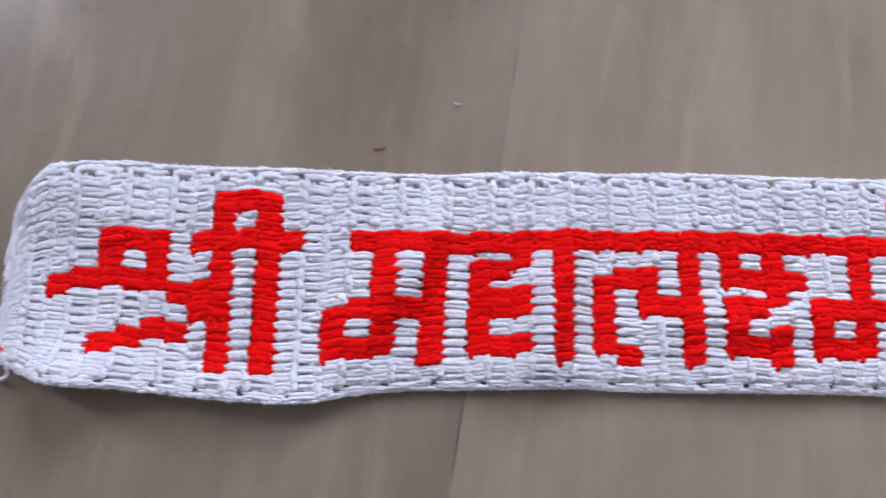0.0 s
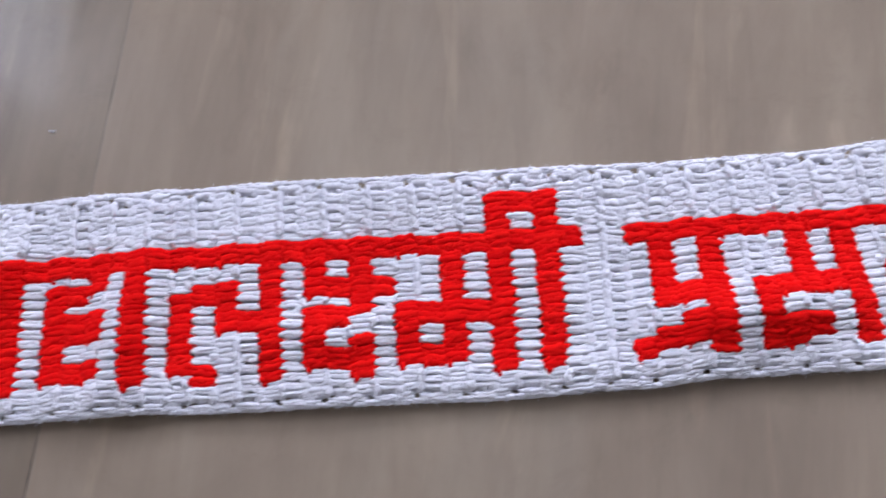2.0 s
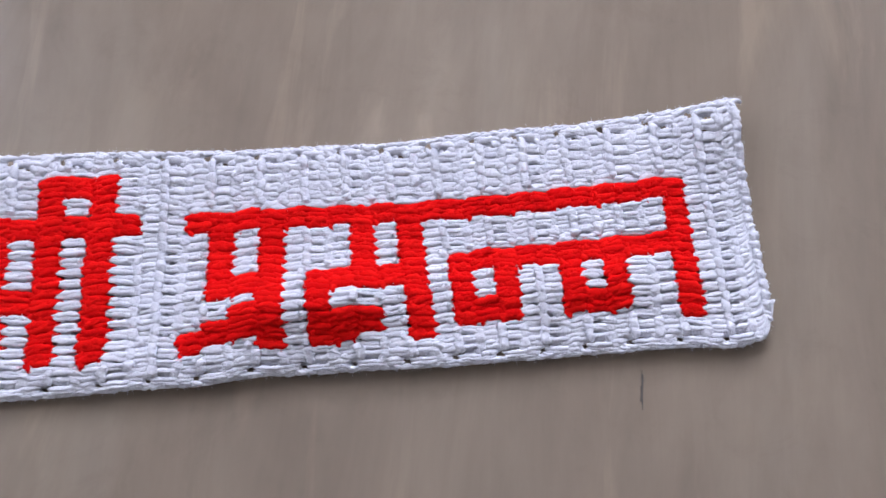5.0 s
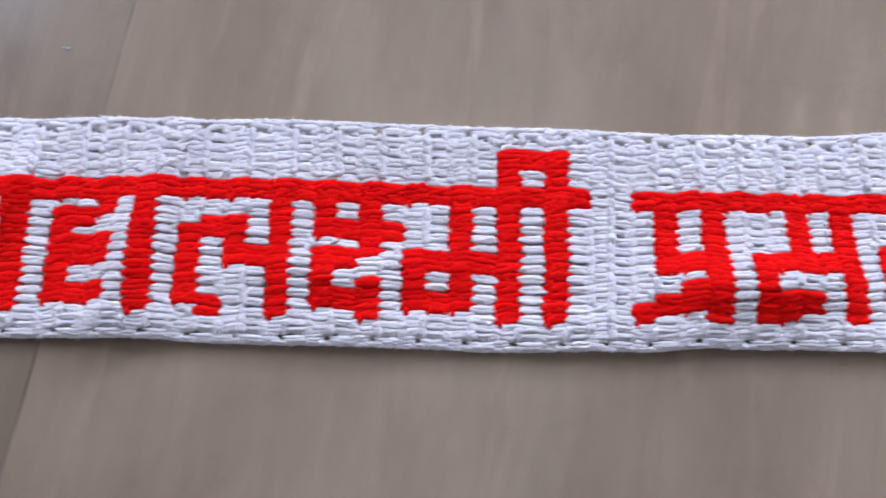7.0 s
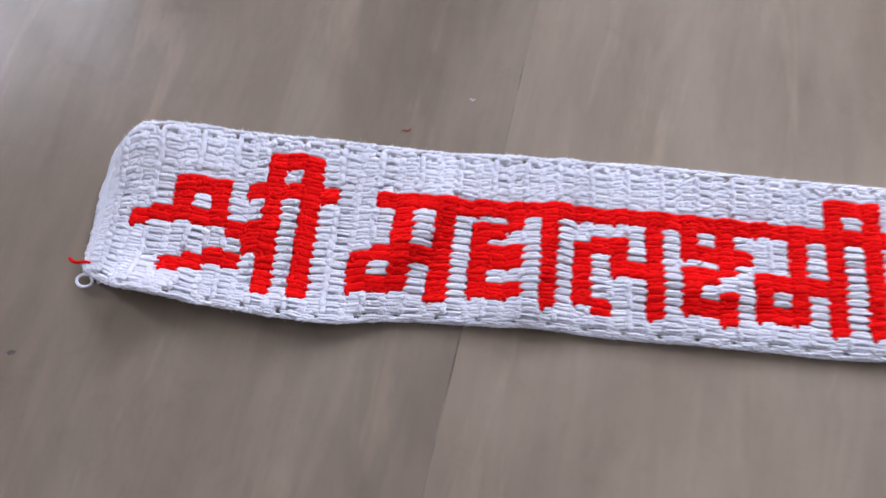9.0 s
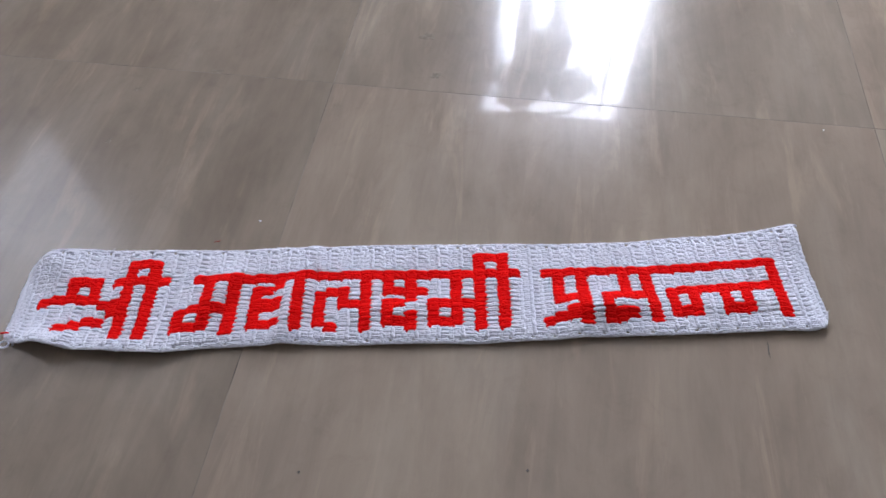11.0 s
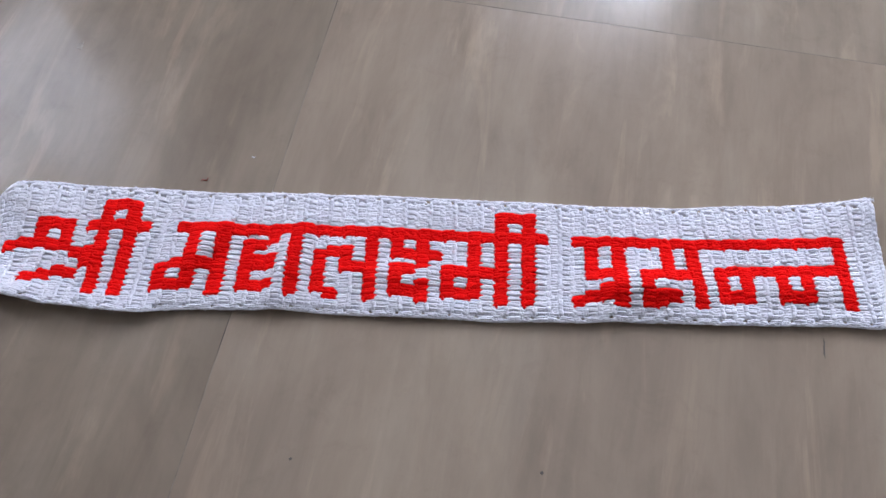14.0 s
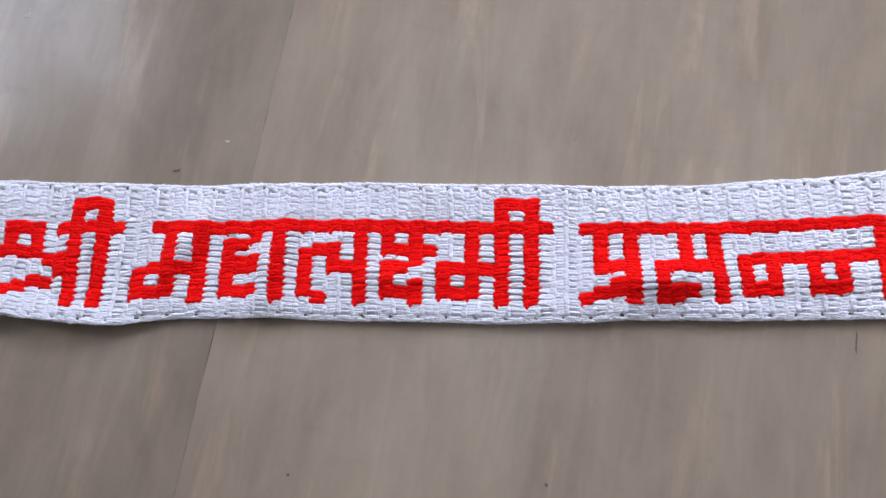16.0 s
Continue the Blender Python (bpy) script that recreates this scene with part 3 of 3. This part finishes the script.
    return joined(tubes(paths, radii, 8, lumps=0.11, wide=np.array(flats), ply=0.13, twist=1.4), fibres(paths, radii, fuzz))


def scallops(row, out, k=10):
    """The edging along a long side: a chain of small loops, the upper legs over the lower ones."""
    paths, radii = [], []
    bow = np.sin(np.linspace(0, np.pi, k))
    for c in np.arange(FIRST, LAST, 0.42):
        for depth, fat, high, lean in ((-0.06, 1.25, 2.9, 0.10), (0.12, 1.25, 2.3, -0.10), (0.04, 1.1, 1.0, 0.0)):
            at = np.linspace(c - 0.16, c + 0.52, k) + chance.normal(0, 0.04)
            rr = row + out * (depth + 0.16 * bow + lean * np.linspace(-1, 1, k) + chance.normal(0, 0.04))
            hh = high * (0.60 + 0.40 * bow) + chance.normal(0, 0.15)
            paths.append(lay(at, rr, hh * 0.001))
            radii.append(fat * 0.001 * (0.62 + 0.38 * bow) * chance.normal(1, 0.08))
    paths, radii = np.array(paths), np.array(radii)
    return joined(tubes(paths, radii, 7, lumps=0.07, ply=0.13), fibres(paths, radii, 9))


def rope(c, r, turns, h=2.0, wide=1.5, thick=1.5):
    """Two strands that wind about the line of columns c and rows r."""
    c, r = np.asarray(c, float), np.asarray(r, float)
    line = lay(c, r, np.full(len(c), h * 0.001))
    along = np.gradient(line, axis=0)
    along /= np.linalg.norm(along, axis=1, keepdims=True)
    side = np.cross(along, (0, 0, 1.0))
    side /= np.linalg.norm(side, axis=1, keepdims=True)
    a = np.linspace(0, turns * 2 * np.pi, len(c))[:, None]
    paths = [line + 0.001 * wide * (np.cos(a + p) * side + np.sin(a + p) * np.array((0, 0, 0.8))) for p in (0, np.pi)]
    return tubes(np.array(paths), np.full((2, len(c)), thick * 0.001), 6)


def banner():
    thing = tagged(new("crochet_banner"), "long white crocheted wool banner with red Devanagari letters on the floor", "banner")
    thing.location = (*lay(33, 12, 0)[:2], 0)

    def yarn(name, geometry, mat, label="", kind=""):
        verts, faces = geometry
        ob = new(name, mesh_from(name, verts - np.array(thing.location), faces, mat, True))
        ob.parent = thing
        return tagged(ob, label, kind=kind)

    cells = {(c, r): CHART[r][c - FIRST] == "#" for c in range(FIRST, LAST) for r in range(ROWS)}
    yarn("white_crochet", stitches([k for k, red in cells.items() if not red], False, cells), WHITE_YARN, "white wool ground of double crochet", "stuff")
    words = ((0, 12, "sri"), (12, 18, "ma"), (18, 22, "ha"), (22, 24, "aa"), (24, 30, "la"), (30, 34, "ksha"), (34, 43, "mi"),
             (44, 49, "pra"), (49, 55, "sa"), (55, 60, "half na"), (60, 67, "na"))
    for a, b, sound in words:
        yarn("letter", stitches([(c, r) for (c, r), red in cells.items() if red and a <= c < b], True, cells, 14), RED_YARN, f"red wool Devanagari letter {sound}")
    yarn("edging", scallops(0.12, -1), WHITE_YARN, "white looped edging of the long side")
    yarn("edging", scallops(ROWS - 0.12, 1), WHITE_YARN, "white looped edging of the long side")
    rs = np.linspace(0.1, ROWS - 0.1, 150)
    yarn("edging", joined(rope(np.full(150, FIRST + 0.0), rs, 22), rope(np.full(150, FIRST + 0.22), rs, 20, 1.5, 1.0, 1.3)), WHITE_YARN, "white chain edging of the short side")
    yarn("edging", joined(rope(np.full(150, LAST - 0.05), rs, 22), rope(np.full(150, LAST - 0.28), rs, 20, 1.8, 1.0, 1.3)), WHITE_YARN, "white chain edging of the short side")
    t = np.linspace(0, 1, 24)
    red_end = np.stack([-0.272 - 0.024 * t, -0.478 + 0.004 * t + 0.002 * np.sin(6 * t), 0.004 + 0.004 * np.sin(3 * t)], 1)
    yarn("yarn_end", tubes(red_end[None], np.full((1, 24), 0.0012)), RED_YARN, "loose end of red wool")
    loop = np.stack([-0.276 + 0.007 * np.cos(7 * t) - 0.004 * t, -0.488 + 0.005 * np.sin(7 * t), 0.003 + 0.003 * t], 1)
    yarn("yarn_end", tubes(loop[None], np.full((1, 24), 0.0012)), WHITE_YARN, "knotted loose end of white wool")
    return thing


banner()


# ---- lint and marks on the floor ----
def lint(x, y, length, turn, mat, label, thick=0.0007):
    t = np.linspace(0, 1, 14)
    a = radians(turn)
    along, across = (t - 0.5) * length, 0.12 * length * np.sin(7 * t)
    p = np.stack([along * math.cos(a) - across * math.sin(a), along * math.sin(a) + across * math.cos(a), 0.0009 + 0.0006 * np.sin(9 * t)], 1)
    verts, faces = tubes(p[None], np.full((1, 14), thick) * np.interp(t, (0, 0.5, 1), (0.5, 1, 0.5)))
    ob = new("lint", mesh_from("lint", verts, faces, mat, True))
    ob.location = (x, y, 0)
    return tagged(ob, label, "lint")


def crumb(x, y, size, mat, label, name="crumb"):
    bm = bmesh.new()
    bmesh.ops.create_icosphere(bm, subdivisions=2, radius=size)
    for v in bm.verts:
        v.co *= 1 + 0.45 * noise.noise(v.co * (1.3 / size) + Vector((x * 40, y * 40, 0)))
        v.co.z = max(v.co.z, -0.35 * size) * 0.5 + 0.17 * size
    ob = part(name, bm, mat)
    ob.location = (x, y, 0)
    return tagged(ob, label, "crumb")


def smear(x, y, size, turn, stretch, label, mat=STAIN):
    """A thin dried mark with a ragged rim."""
    bm = bmesh.new()
    rim = []
    for i in range(28):
        a = 2 * math.pi * i / 28
        r = size * (0.65 + 0.6 * noise.noise((math.cos(a) * 1.7 + x * 9, math.sin(a) * 1.7 + y * 9, 0.3)))
        rim.append((r * math.cos(a) * stretch, r * math.sin(a)))
    low = [bm.verts.new((px, py, 0.0)) for px, py in rim]
    high = [bm.verts.new((px * 0.9, py * 0.9, 0.0003)) for px, py in rim]
    bm.faces.new(high)
    for i in range(28):
        bm.faces.new((low[i], low[(i + 1) % 28], high[(i + 1) % 28], high[i]))
    ob = part("dirt_mark", bm, mat)
    ob.matrix_world = pose(x, y, 0, 0, 0, turn)
    return tagged(ob, label, "dirt mark")


lint(-0.079, -0.311, 0.0085, 35, LINT, "bit of dull red wool lint on the tiles", 0.0006)
lint(-0.034, -0.272, 0.004, 10, WHITE_YARN, "bit of white lint on the tiles", 0.0006)
for mx, my, ms, mt, mk in ((0.128, 0.125, 0.012, 10, 1.5), (0.154, 0.035, 0.009, 60, 1.4), (-0.299, -0.050, 0.006, 20, 1.5), (-0.296, -0.159, 0.005, 80, 1.6), (-0.187, 0.004, 0.007, 0, 2.0)):
    smear(mx, my, ms, mt, mk, "faint brown smudge on the polished tiles", SMUDGE)
crumb(0.102, -0.584, 0.0014, STAIN, "small dark crumb on the tiles")
crumb(0.338, -0.550, 0.0016, STAIN, "small dark crumb on the tiles")
crumb(0.719, -0.012, 0.0014, CRUMB, "small pale crumb on the tiles")
for mx, my, ms, mt, mk in ((0.600, -0.376, 0.0015, 90, 9.0), (-0.312, -0.550, 0.0025, 20, 1.6)):
    smear(mx, my, ms, mt, mk, "short dark scratch in a tile")


# ---- the tiled floor ----
def tiled_floor():
    floor = tagged(part("floor", boxed((XW - 0.1, YS - 0.1, -0.10), (XE + 0.1, YN + 0.1, -0.00018)), GROUT),
                   "polished beige vitrified tiles with thin dark joints", "floor", kind="structure")
    g, half = 0.00045, TILE / 2
    bm = boxed((-half + g, -half + g, -0.012), (half - g, half - g, 0.0))
    rim = [e for e in bm.edges if all(v.co.z > -0.001 for v in e.verts)]
    bmesh.ops.bevel(bm, geom=rim, offset=0.0001, segments=1, affect="EDGES")
    meshes = []
    for mat in (TILES, WARM_TILES, DIMMED_TILES):
        meshes.append(bpy.data.meshes.new("tile"))
        bm.to_mesh(meshes[-1])
        meshes[-1].materials.append(mat)
    bm.free()
    for i in range(-3, 3):
        for j in range(-3, 3):
            # tiles left of the joint take the tone darkened for dimmer light
            ob = new("tile", meshes[2 if i < 0 else 1 if (i + j) % 2 else 0])
            ob.parent = floor
            ob.location = ((i + 0.5) * TILE, (j + 0.5) * TILE, random.uniform(0.0, 0.00006))
    return floor


tiled_floor()
